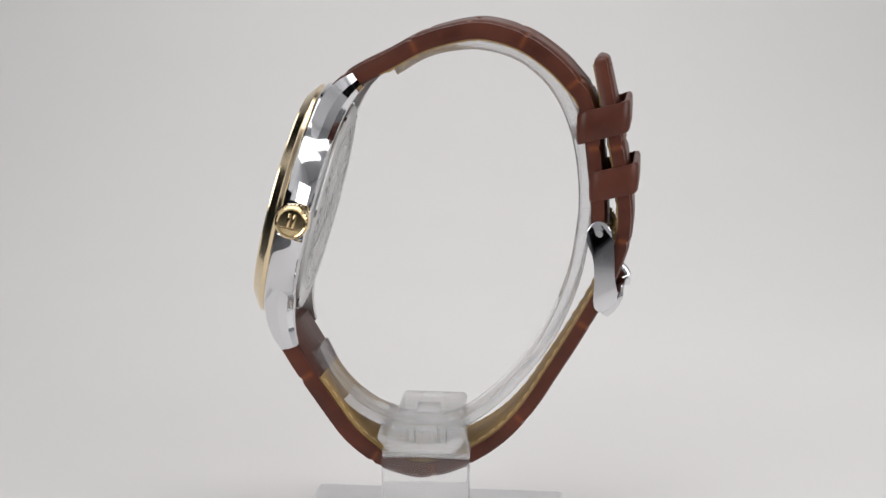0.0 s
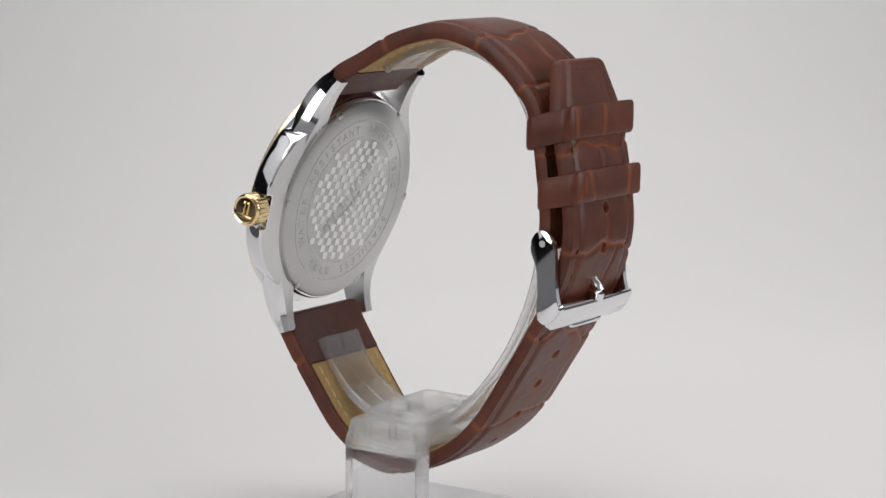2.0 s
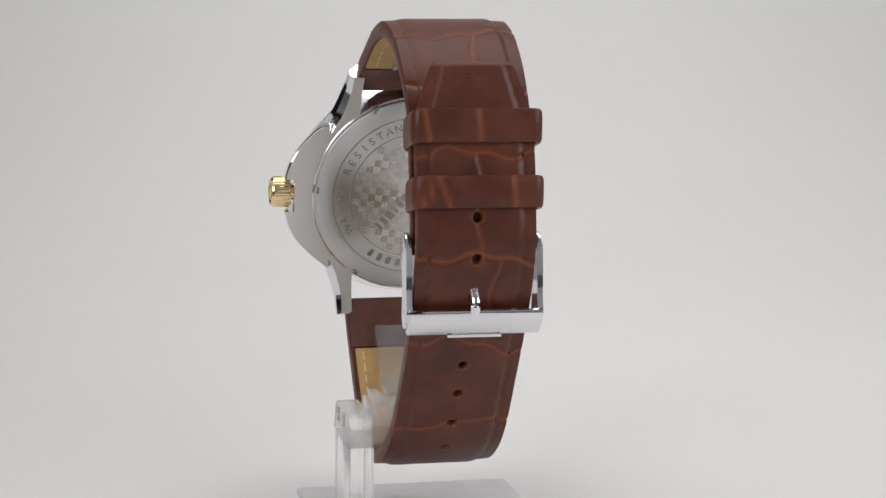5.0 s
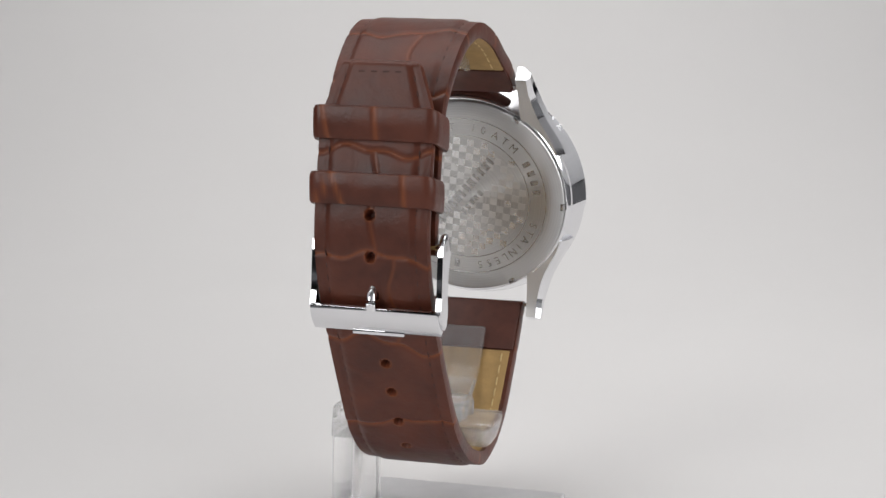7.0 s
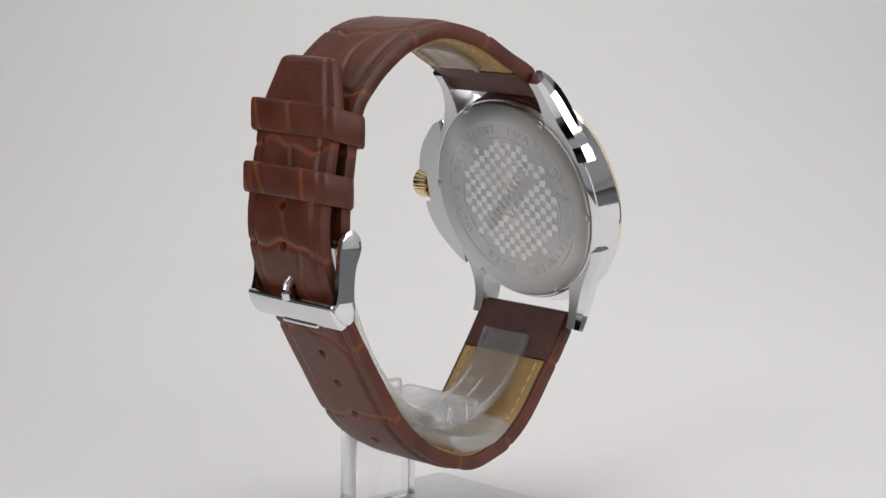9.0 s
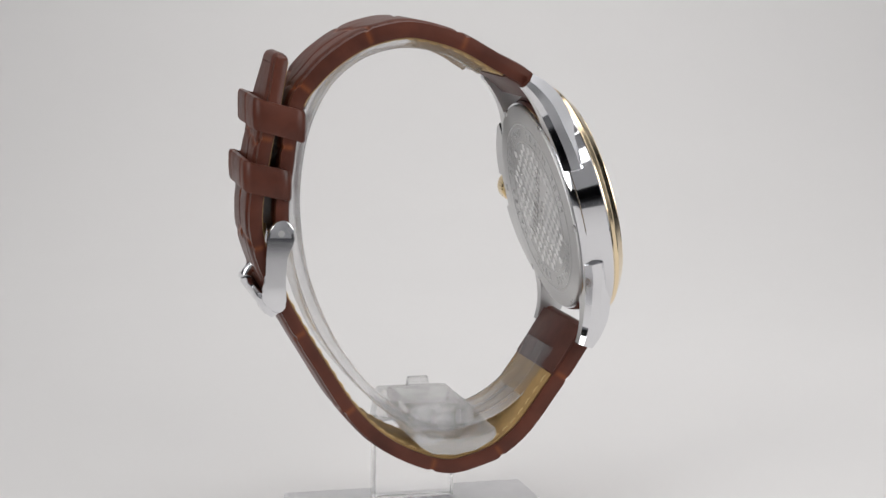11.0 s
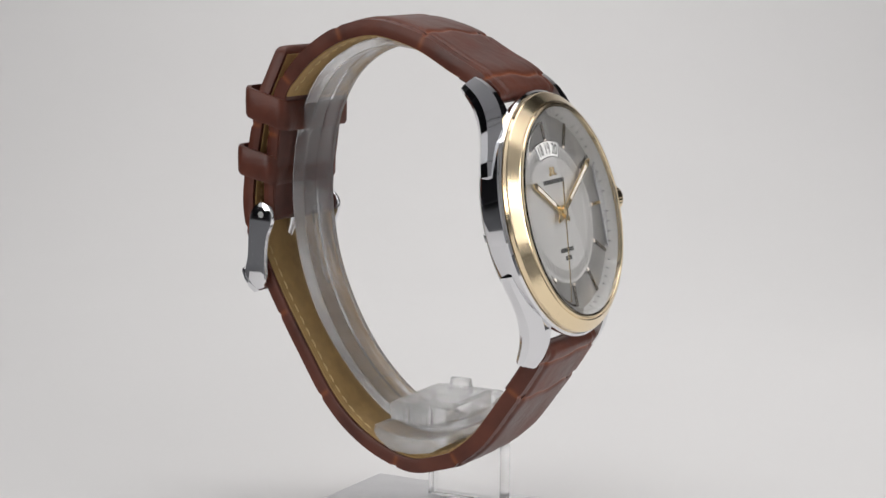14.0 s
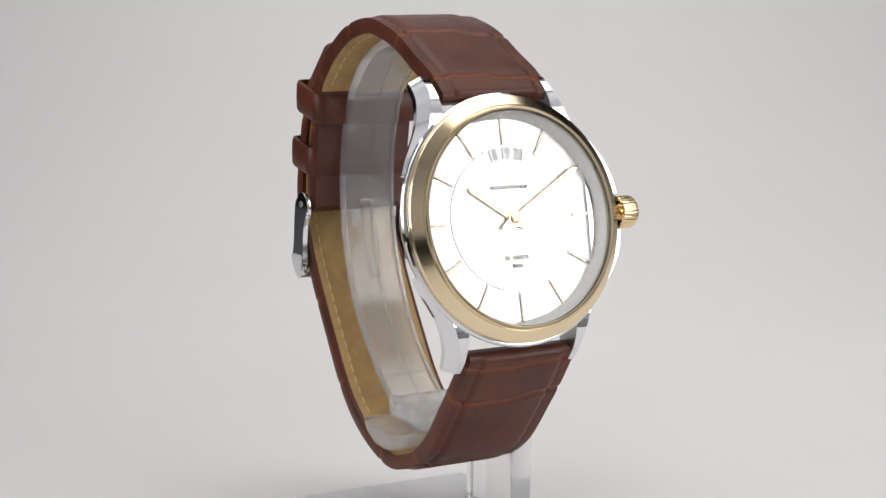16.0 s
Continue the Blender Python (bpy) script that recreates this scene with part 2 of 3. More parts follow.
# ---- the wrist watch ----
# Built in its own space, in millimetres: x from the dial to the buckle, y to the side away from the crown, z up.
U_PATH = [(-17.4, 77.6), (-13.4, 81.0), (-8.4, 83.6), (-2.7, 86.7), (3.0, 88.5), (7.6, 89.1), (12.2, 88.3), (16.4, 86.6),
          (20.8, 83.5), (24.0, 80.2), (26.3, 77.0), (27.6, 72.0), (28.3, 66.0), (28.9, 60.0), (28.9, 55.5), (28.7, 53.3)]
L_PATH = [(-26.4, 36.4), (-24.9, 33.9), (-22.5, 30.1), (-19.5, 25.8), (-14.7, 19.3), (-10.8, 15.9), (-7.8, 14.3), (-0.8, 12.7),
          (6.3, 14.7), (12.4, 18.5), (17.2, 23.6), (21.9, 30.9), (25.6, 37.0), (28.4, 42.0), (31.0, 47.2), (32.9, 53.0),
          (33.3, 58.0), (32.5, 64.4), (31.3, 71.0), (29.8, 77.6), (28.8, 81.9), (28.3, 83.9)]
MIDDLE = (2.0, 52.0)
HOLES = [(32.7, 60.1), (32.5, 53.6), (31.3, 47.0), (23.8, 35.2), (20.6, 29.7), (16.7, 24.2), (12.2, 19.2)]


class Strap:
    """One strap piece: its outer line, its half width and thickness along it, and its creases."""

    def __init__(self, pts, half, thick, step=0.3):
        self.path, self.s = spline(pts, step)
        self.t, self.n = normals_out(self.path, MIDDLE)
        self.length = self.s[-1]
        self.half, self.thick = half, thick
        self.cross, self.along, self.holes = [], [], []

    def at(self, x, z):
        return float(self.s[np.argmin((self.path[:, 0] - x) ** 2 + (self.path[:, 1] - z) ** 2)])

    def crease(self, s, v):
        """Depth 0..1 of the croco creases at s millimetres along and v (-1..1) across."""
        best = 0.0
        for s0, slope, wob, ph, v0, v1 in self.cross:
            if v0 <= v <= v1:
                c = s0 + slope * v + wob * math.sin(3.1 * v + ph) + 0.45 * wob * math.sin(8.3 * v + 2 * ph)
                best = max(best, math.exp(-((s - c) / 0.42) ** 2))
        for v0, s0, s1, wob, ph in self.along:
            if s0 <= s <= s1:
                c = v0 + wob * math.sin(0.55 * s + ph)
                best = max(best, 0.75 * math.exp(-((v - c) * 9.0 / 0.40) ** 2))
        return best

    def hole(self, s, v, half):
        d = min((math.hypot(s - h, v * half) for h in self.holes), default=9.0)
        return d

    def build(self, name, parent, label):
        nv = 65
        bm = bmesh.new()
        layer = bm.verts.layers.float.new("crease")
        rings = []
        for i, (p, nrm) in enumerate(zip(self.path, self.n)):
            s = float(self.s[i])
            hw, th = self.half(s), self.thick(s)
            end = min(s, self.length - s)
            cap = 1.0 if end > 1.2 else math.sqrt(max(0.02, 1 - (1 - end / 1.2) ** 2))
            ring = []

            def put(y, off, c):
                off = -th / 2 + (off + th / 2) * cap
                vert = bm.verts.new((p[0] + nrm[0] * off, y, p[1] + nrm[1] * off))
                vert[layer] = c
                ring.append(vert)
            for k in range(nv):
                v = -1 + 2 * k / (nv - 1)
                c = self.crease(s, v)
                pad = 0.40 * smooth01((0.97 - abs(v)) / 0.32)
                seam = 0.20 * math.exp(-((abs(v) - 0.80) * hw / 0.5) ** 2)
                d = self.hole(s, v, hw)
                sink = 1.5 * smooth01((0.88 - d) / 0.40)
                rim = 0.55 * math.exp(-((d - 0.88) / 0.22) ** 2)
                off = -0.15 + pad - seam - 0.28 * c - sink
                off += 0.03 * noise.noise(Vector((s * 0.35, v * hw * 0.35, 3.7)))
                put(v * hw, off, 0.0 if sink > 0.6 else max(0.62 * c * c, rim))
            edge = 0.55 * self.crease(s, 1.0)
            put(hw + 0.16, -0.15 - (th - 0.15) * 0.35, edge)
            put(hw + 0.16, -0.15 - (th - 0.15) * 0.75, edge)
            for k in range(5):
                put(hw * (1 - 0.5 * k), -th, 0.0)
            edge = 0.55 * self.crease(s, -1.0)
            put(-hw - 0.16, -0.15 - (th - 0.15) * 0.75, edge)
            put(-hw - 0.16, -0.15 - (th - 0.15) * 0.35, edge)
            rings.append(ring)
        n = len(rings[0])
        for a, b in zip(rings, rings[1:]):
            for k in range(n):
                bm.faces.new((a[k], a[(k + 1) % n], b[(k + 1) % n], b[k]))
        bm.faces.new(rings[0])
        bm.faces.new(rings[-1])
        bmesh.ops.scale(bm, vec=(MM, MM, MM), verts=bm.verts[:])
        return part(name, bm, LEATHER, parent, label)

    def inner_strip(self, name, parent, material, label, s0, s1, inset, lift=0.28):
        bm = bmesh.new()
        rings = []
        for i, (p, nrm) in enumerate(zip(self.path, self.n)):
            s = float(self.s[i])
            if s < s0 or s > s1:
                continue
            hw, th = self.half(s) - inset, self.thick(s)
            ring = []
            for y, off in ((-hw, -th + 0.1), (-hw, -th - lift * 0.6), (-hw + 0.3, -th - lift), (hw - 0.3, -th - lift), (hw, -th - lift * 0.6), (hw, -th + 0.1)):
                ring.append(bm.verts.new((p[0] + nrm[0] * off, y, p[1] + nrm[1] * off)))
            rings.append(ring)
        for a, b in zip(rings, rings[1:]):
            for k in range(6):
                bm.faces.new((a[k], a[(k + 1) % 6], b[(k + 1) % 6], b[k]))
        bm.faces.new(rings[0])
        bm.faces.new(rings[-1])
        bmesh.ops.scale(bm, vec=(MM, MM, MM), verts=bm.verts[:])
        return part(name, bm, material, parent, label)

    def stitches(self, name, parent, material, s0, s1, across, off, label, pitch=2.3, length=1.5):
        bm = bmesh.new()
        for side in (-1, 1):
            s = s0
            while s + length < s1:
                pts = []
                for u in np.linspace(s, s + length, 4):
                    x, z = np.interp(u, self.s, self.path[:, 0]), np.interp(u, self.s, self.path[:, 1])
                    nx, nz = np.interp(u, self.s, self.n[:, 0]), np.interp(u, self.s, self.n[:, 1])
                    hw, th = self.half(u), self.thick(u)
                    o = off(th) + (0.06 if s < u < s + length else -0.08) * (1 if off(th) > -1 else -1)
                    pts.append(((x + nx * o) * MM, side * across(hw) * MM, (z + nz * o) * MM))
                tube(bm, pts, 0.14 * MM, 6)
                s += pitch
        return part(name, bm, material, parent, label)


def upper_half(s):
    return 10.3 - 1.0 * smooth01(s / 80.0)


upper = Strap(U_PATH, upper_half, lambda s: 2.75 - 0.75 * smooth01((s - 30) / 50))
L_LEN = spline(L_PATH, 0.4)[1][-1]


def lower_half(s):
    w = 10.3 - 1.0 * smooth01(s / 75.0)
    left = L_LEN - s
    if left > 9.0:
        return w
    tip = 6.1 + (w - 6.1) * (left / 9.0)
    return tip if left > 1.2 else tip - 1.3 * (1 - math.sqrt(max(0.0, 1 - (1 - left / 1.2) ** 2)))


lower = Strap(L_PATH, lower_half, lambda s: 2.75 - 0.55 * smooth01((s - 10) / 60))
lower.holes = [lower.at(x, z) for x, z in HOLES]

a = upper.at
upper.cross = [(a(-14.5, 80.2), 0.3, 0.4, 0.3, -1, 1), (a(-2.5, 86.7), 0.8, 0.7, 1.0, -1, 1), (a(15.0, 87.0), -0.6, 0.9, 2.4, -1, 1),
               (a(25.0, 79.0), 0.5, 1.0, 0.6, -1, 1), (a(28.0, 68.0), 0.4, 0.8, 1.6, -1, 1), (a(6.5, 89.0), 0.7, 0.5, 1.9, -0.78, 0.25)]
upper.along = [(0.25, a(15, 87), a(25, 79), 0.06, 0.9)]
a = lower.at
lower.cross = [(a(-25.2, 34.4), 0.2, 0.3, 0.4, -1, 1), (a(-21.0, 28.0), 0.5, 0.5, 1.2, -1, 1), (a(-9.5, 15.1), -0.5, 0.7, 0.2, -1, 1),
               (a(2.0, 13.1), 0.6, 0.7, 2.7, -1, 1), (a(16.6, 23.9), 0.9, 0.6, 0.9, -1, 1), (a(26.0, 38.8), -0.8, 1.2, 2.2, -1, 1),
               (a(33.8, 53.4), -0.5, 0.8, 1.1, -1, 1), (a(32.3, 70.0), 0.3, 0.8, 2.9, -1, 1), (a(33.6, 63.0), 0.0, 0.5, 1.9, -0.75, 0.2)]
lower.along = [(0.05, a(33.8, 53.4), a(32.3, 70.0), 0.05, 0.8),
               (0.35, a(26, 38.8), a(33.8, 53.4), 0.07, 1.4)]

TILT = 14.0
CASE = Matrix.Translation(Vector((-24.2, 0.95, 58.2)) * MM) @ Matrix((
    (0, math.sin(radians(TILT)), -math.cos(radians(TILT)), 0),
    (-1, 0, 0, 0),
    (0, math.cos(radians(TILT)), math.sin(radians(TILT)), 0),
    (0, 0, 0, 1))) @ Matrix.Diagonal((MM, MM, MM, 1))
# In the case's own space: x to 3 o'clock, y to 12 o'clock, z out of the dial, in millimetres; the dial lies at z = 0.
CASE_ROT = Matrix.LocRotScale(CASE.translation, CASE.to_quaternion(), None)


def in_case(bm):
    bmesh.ops.transform(bm, matrix=CASE, verts=bm.verts[:])
    return bm


def in_back(bm):
    bmesh.ops.scale(bm, vec=(MM, MM, MM), verts=bm.verts[:])
    return bm


def turned(deg, x=0, y=0, z=0):
    return Matrix.Rotation(radians(-deg), 4, "Z") @ Matrix.Translation((x, y, z))


watch = tagged(new("wrist_watch"), "steel and gold wrist watch, silver dial, brown leather strap", "watch")


def build_case():
    bm = bmesh.new()
    lathe(bm, [(15.0, -4.7), (18.05, -4.7), (18.05, -5.4), (18.3, -5.45), (18.5, -5.25), (18.9, -4.4), (19.6, -3.0), (20.55, -1.2), (20.55, -0.8), (20.2, -0.5), (17.4, -0.5), (17.4, -1.6)], 160)
    body = part("case", in_case(bm), STEEL, watch, "polished stainless steel watch case")
    # crown guard: a shoulder that widens towards the back, notched for the crown
    above = spline([(15.8, 13.2), (17.6, 12.4), (19.2, 10.8), (20.9, 8.9), (22.3, 6.5), (23.05, 4.4), (23.25, 3.05)], 0.5)[0]
    below = spline([(23.1, -3.05), (22.5, -5.6), (21.1, -8.2), (19.2, -10.4), (17.0, -12.4), (14.8, -14.0)], 0.5)[0]
    plan = [tuple(p) for p in above] + [(21.6, 3.0), (21.6, -3.0)] + [tuple(p) for p in below]
    bm = bmesh.new()
    rings = []
    for z, slim in ((-0.75, 0.48), (-0.95, 0.42), (-4.5, 0.0), (-5.2, 0.0), (-5.4, 0.06)):
        rings.append([bm.verts.new((x - slim * max(0.0, math.hypot(x, y) - 19.3), y, z)) for x, y in plan])
    n = len(plan)
    for ra, rb in zip(rings, rings[1:]):
        for k in range(n):
            bm.faces.new((ra[k], ra[(k + 1) % n], rb[(k + 1) % n], rb[k]))
    bm.faces.new(rings[0])
    bm.faces.new(rings[-1])
    guard = part("crown_guard", in_case(bm), STEEL, body, "polished crown guard with a brushed back")
    guard.data.materials.append(BRUSHED)
    guard.data.polygons[len(guard.data.polygons) - 1].material_index = 1
    # raised flank opposite the crown
    bm = bmesh.new()
    rings = []
    for deg in np.linspace(136.5, 189.5, 28):
        c, d = math.cos(radians(deg)), math.sin(radians(deg))
        ease = 0.30 * (1 - smooth01(min(deg - 136.5, 189.5 - deg) / 3.0))
        rings.append([bm.verts.new(((r - ease) * c, (r - ease) * d, z)) for r, z in ((17.9, -0.7), (20.55, -0.7), (20.78, -0.95), (19.1, -4.35), (18.8, -4.5), (17.9, -4.5))])
    for ra, rb in zip(rings, rings[1:]):
        for k in range(6):
            bm.faces.new((ra[k], ra[(k + 1) % 6], rb[(k + 1) % 6], rb[k]))
    bm.faces.new(rings[0])
    bm.faces.new(rings[-1])
    part("raised_flank", in_case(bm), STEEL, body)
    # lugs, bent down towards the wrist, with a bevelled flank
    for sx in (-1, 1):
        for sy in (-1, 1):
            bm = bmesh.new()
            flank = [(8.0, 18.6), (10.5, 17.7), (13.0, 16.3), (15.5, 15.0), (18.0, 14.1), (21.0, 13.3), (24.4, 13.0)]
            front = spline([(8.0, -0.55), (12.0, -0.7), (15.0, -1.0), (17.4, -1.25), (19.8, -2.05), (22.0, -3.55), (23.6, -5.35)], 0.5)[0]
            rear = spline([(8.0, -5.3), (12.0, -5.3), (15.5, -5.6), (18.2, -6.2), (20.2, -6.9), (22.0, -7.8)], 0.5)[0]
            stretch = 1.03 if sy > 0 else 1.0
            n, rings = 24, []
            for k in range(n):
                f, r = (np.array([np.interp(k / (n - 1), np.linspace(0, 1, len(c)), c[:, i]) for i in (0, 1)]) for c in (front, rear))
                w = 1 - k / (n - 1)
                x0, x1 = max(10.5, math.sqrt(max(0.0, 17.7 ** 2 - f[0] ** 2))), float(np.interp(f[0], [q[0] for q in flank], [q[1] for q in flank]))
                x0 = min(x0, x1 - 2.4)
                q = [(x0, f[0], f[1]), (x1 - 1.5, f[0], f[1]), (x1, f[0] * 0.52 + r[0] * 0.48, f[1] * 0.52 + r[1] * 0.48),
                     (x1 - 0.5 * w, f[0] * 0.20 + r[0] * 0.80, f[1] * 0.20 + r[1] * 0.80), (x1 - 0.7 - 1.1 * w, r[0], r[1]), (x0, r[0], r[1])]
                rings.append([bm.verts.new((sx * x, sy * y * stretch, z)) for x, y, z in q])
            for ra, rb in zip(rings, rings[1:]):
                for k in range(6):
                    bm.faces.new((ra[k], ra[(k + 1) % 6], rb[(k + 1) % 6], rb[k]))
            bm.faces.new(rings[0])
            bm.faces.new(rings[-1])
            lug = part("lug", in_case(bm), STEEL, body)
            lug.data.materials.append(BRUSHED)
            for k in range(4, 6 * (n - 1)):
                if k % 6 > 3:
                    lug.data.polygons[k].material_index = 1
    # gold bezel: a thin upright edge, a broad polished slope and a fine double ring round the glass
    bm = bmesh.new()
    lathe(bm, [(17.3, -0.45), (19.9, -0.45), (20.02, -0.3), (20.02, 0.25), (19.9, 0.45), (18.28, 1.68), (18.1, 1.62), (17.95, 1.7), (17.85, 1.95), (17.6, 2.02), (17.4, 1.95), (17.3, 1.7)], 160, closed=True)
    ring = part("bezel", in_case(bm), BEZEL, watch, "polished gold-plated bezel")
    ring.data.set_sharp_from_angle(angle=radians(14))
    # glass
    bm = bmesh.new()
    lathe(bm, [(0, 2.25), (6, 2.22), (12, 2.11), (16.2, 1.97), (17.1, 1.90), (17.28, 1.78), (17.28, 1.3), (0, 1.3)], 96)
    glass = part("crystal", in_case(bm), CRYSTAL, watch, "clear domed watch glass")
    glass.visible_shadow = False
    # case back in steps
    bm = bmesh.new()
    lathe(bm, [(17.95, -4.65), (17.95, -5.7), (17.8, -5.88), (17.4, -5.97), (14.6, -6.02), (0, -6.02)], 144)
    bmesh.ops.scale(bm, vec=(MM, MM, MM), verts=bm.verts[:])
    back = part("case_back", bm, TURNED, watch, "brushed steel case back with engraving and chequered middle", basis=CASE_ROT)
    for k in range(6):
        bm = bmesh.new()
        box(bm, (0, 17.65, -5.78), (1.3, 0.9, 0.42), turned(60 * k + 26), bevel=0.08)
        part("key_notch", in_back(bm), ENGRAVED, back)
    # chequer relief: fine squares, raised by a hair
    bm = bmesh.new()
    cell = 1.28
    rot = Matrix.Rotation(radians(8), 4, "Z")
    for i in range(-11, 12):
        for j in range(-11, 12):
            if (i + j) % 2 == 0 and math.hypot(i * cell, j * cell) < 11.0 and not (abs(i * 0.66 + j * 0.75) < 0.9 and abs(j * 0.66 - i * 0.75) < 7):
                vs = box(bm, (i * cell, j * cell, -6.03), (cell * 0.96, cell * 0.96, 0.14))
                bmesh.ops.transform(bm, matrix=rot, verts=vs)
    tagged(part("chequer", in_back(bm), GLINT, back, "fine bright chequered relief", smooth=False), kind="stuff")
    # engraved rings and arc of words, read from behind
    for rad in (11.6, 14.7):
        bm = bmesh.new()
        lathe(bm, [(rad - 0.08, -6.06), (rad + 0.08, -6.06), (rad + 0.08, -5.98), (rad - 0.08, -5.98)], 120, closed=True)
        part("engraved_ring", in_back(bm), ENGRAVED, back)
    flip = Matrix.Rotation(math.pi, 4, "Y")

    def arc_words(text, start, step, name="engraved_word"):
        bm = bmesh.new()
        for k, ch in enumerate(text):
            if ch != " ":
                m = flip @ turned(start + step * k) @ Matrix.Translation((0, 13.1, 6.02))
                letters(bm, ch, 2.0, 0.05, m)
        part(name, in_back(bm), ENGRAVED, back, smooth=False)

    def engraved_bar(m, w, h):
        bm = bmesh.new()
        box(bm, (0, 0, 0), (w, h, 0.1), flip @ m)
        part("engraved_mark", in_back(bm), ENGRAVED, back, smooth=False)

    def bars(deg0, deg1, n, rad, size):
        for k in range(n):
            d = deg0 + (deg1 - deg0) * k / max(1, n - 1)
            engraved_bar(turned(d, 0, rad, 6.03), size * 0.62, size)
    arc_words("WATER", -118, 8.2)
    arc_words("RESISTANT", -69, 7.6)
    arc_words("10", 9, 8.0)
    arc_words("ATM", 27, 8.6)
    bars(60, 84, 4, 13.1, 1.4)
    arc_words("STAINLESS", 112, 7.4)
    bars(190, 214, 4, 13.1, 1.4)
    # the maker's lettering across the middle, as plain bars
    slant = Matrix.Translation((0, 0, 6.06)) @ Matrix.Rotation(radians(49), 4, "Z")
    for k in range(13):
        engraved_bar(slant @ Matrix.Translation((-8.4 + 1.4 * k, 0.9, 0)), 0.5 + 0.3 * (k % 3), 1.7)
    for k in range(5):
        engraved_bar(slant @ Matrix.Translation((-2.4 + 1.2 * k, -1.5, 0)), 0.7, 1.1)
    # spring bars behind the strap ends
    for y, z in ((20.6, -4.8), (-20.9, -4.9)):
        bm = bmesh.new()
        tube(bm, [(-10.2, y, z), (10.2, y, z)], 0.4, 12)
        part("spring_bar", in_case(bm), STEEL, watch)


def build_crown():
    bm = bmesh.new()
    n = 120
    prof = [(0, 20.0), (1.6, 20.0), (1.6, 22.0), (2.5, 22.05), (2.75, 22.3), (2.78, 24.6), (2.65, 25.1), (2.35, 25.45), (2.2, 25.4), (2.05, 25.3), (0, 25.38)]
    rings = []
    for rad, h in prof:
        ring = []
        for k in range(n):
            r = rad - (0.08 if (k % 4 < 2 and 2.7 < rad < 2.8) else 0.0)
            ang = 2 * math.pi * k / n
            ring.append(bm.verts.new((h, r * math.cos(ang), -3.1 + r * math.sin(ang))))
        rings.append(ring)
    for ra, rb in zip(rings, rings[1:]):
        for k in range(n):
            bm.faces.new((ra[k], ra[(k + 1) % n], rb[(k + 1) % n], rb[k]))
    bmesh.ops.remove_doubles(bm, verts=bm.verts[:], dist=0.001)
    crown = part("crown", in_case(bm), GOLD, watch, "fluted gold-plated winding crown")
    bm = bmesh.new()
    for z in (-3.5, -2.7):
        box(bm, (25.42, 0.3, z), (0.3, 2.3, 0.45), bevel=0.1)
    box(bm, (25.42, -1.1, -3.1), (0.3, 0.4, 2.9), bevel=0.1)
    part("emblem", in_case(bm), GOLD, crown)


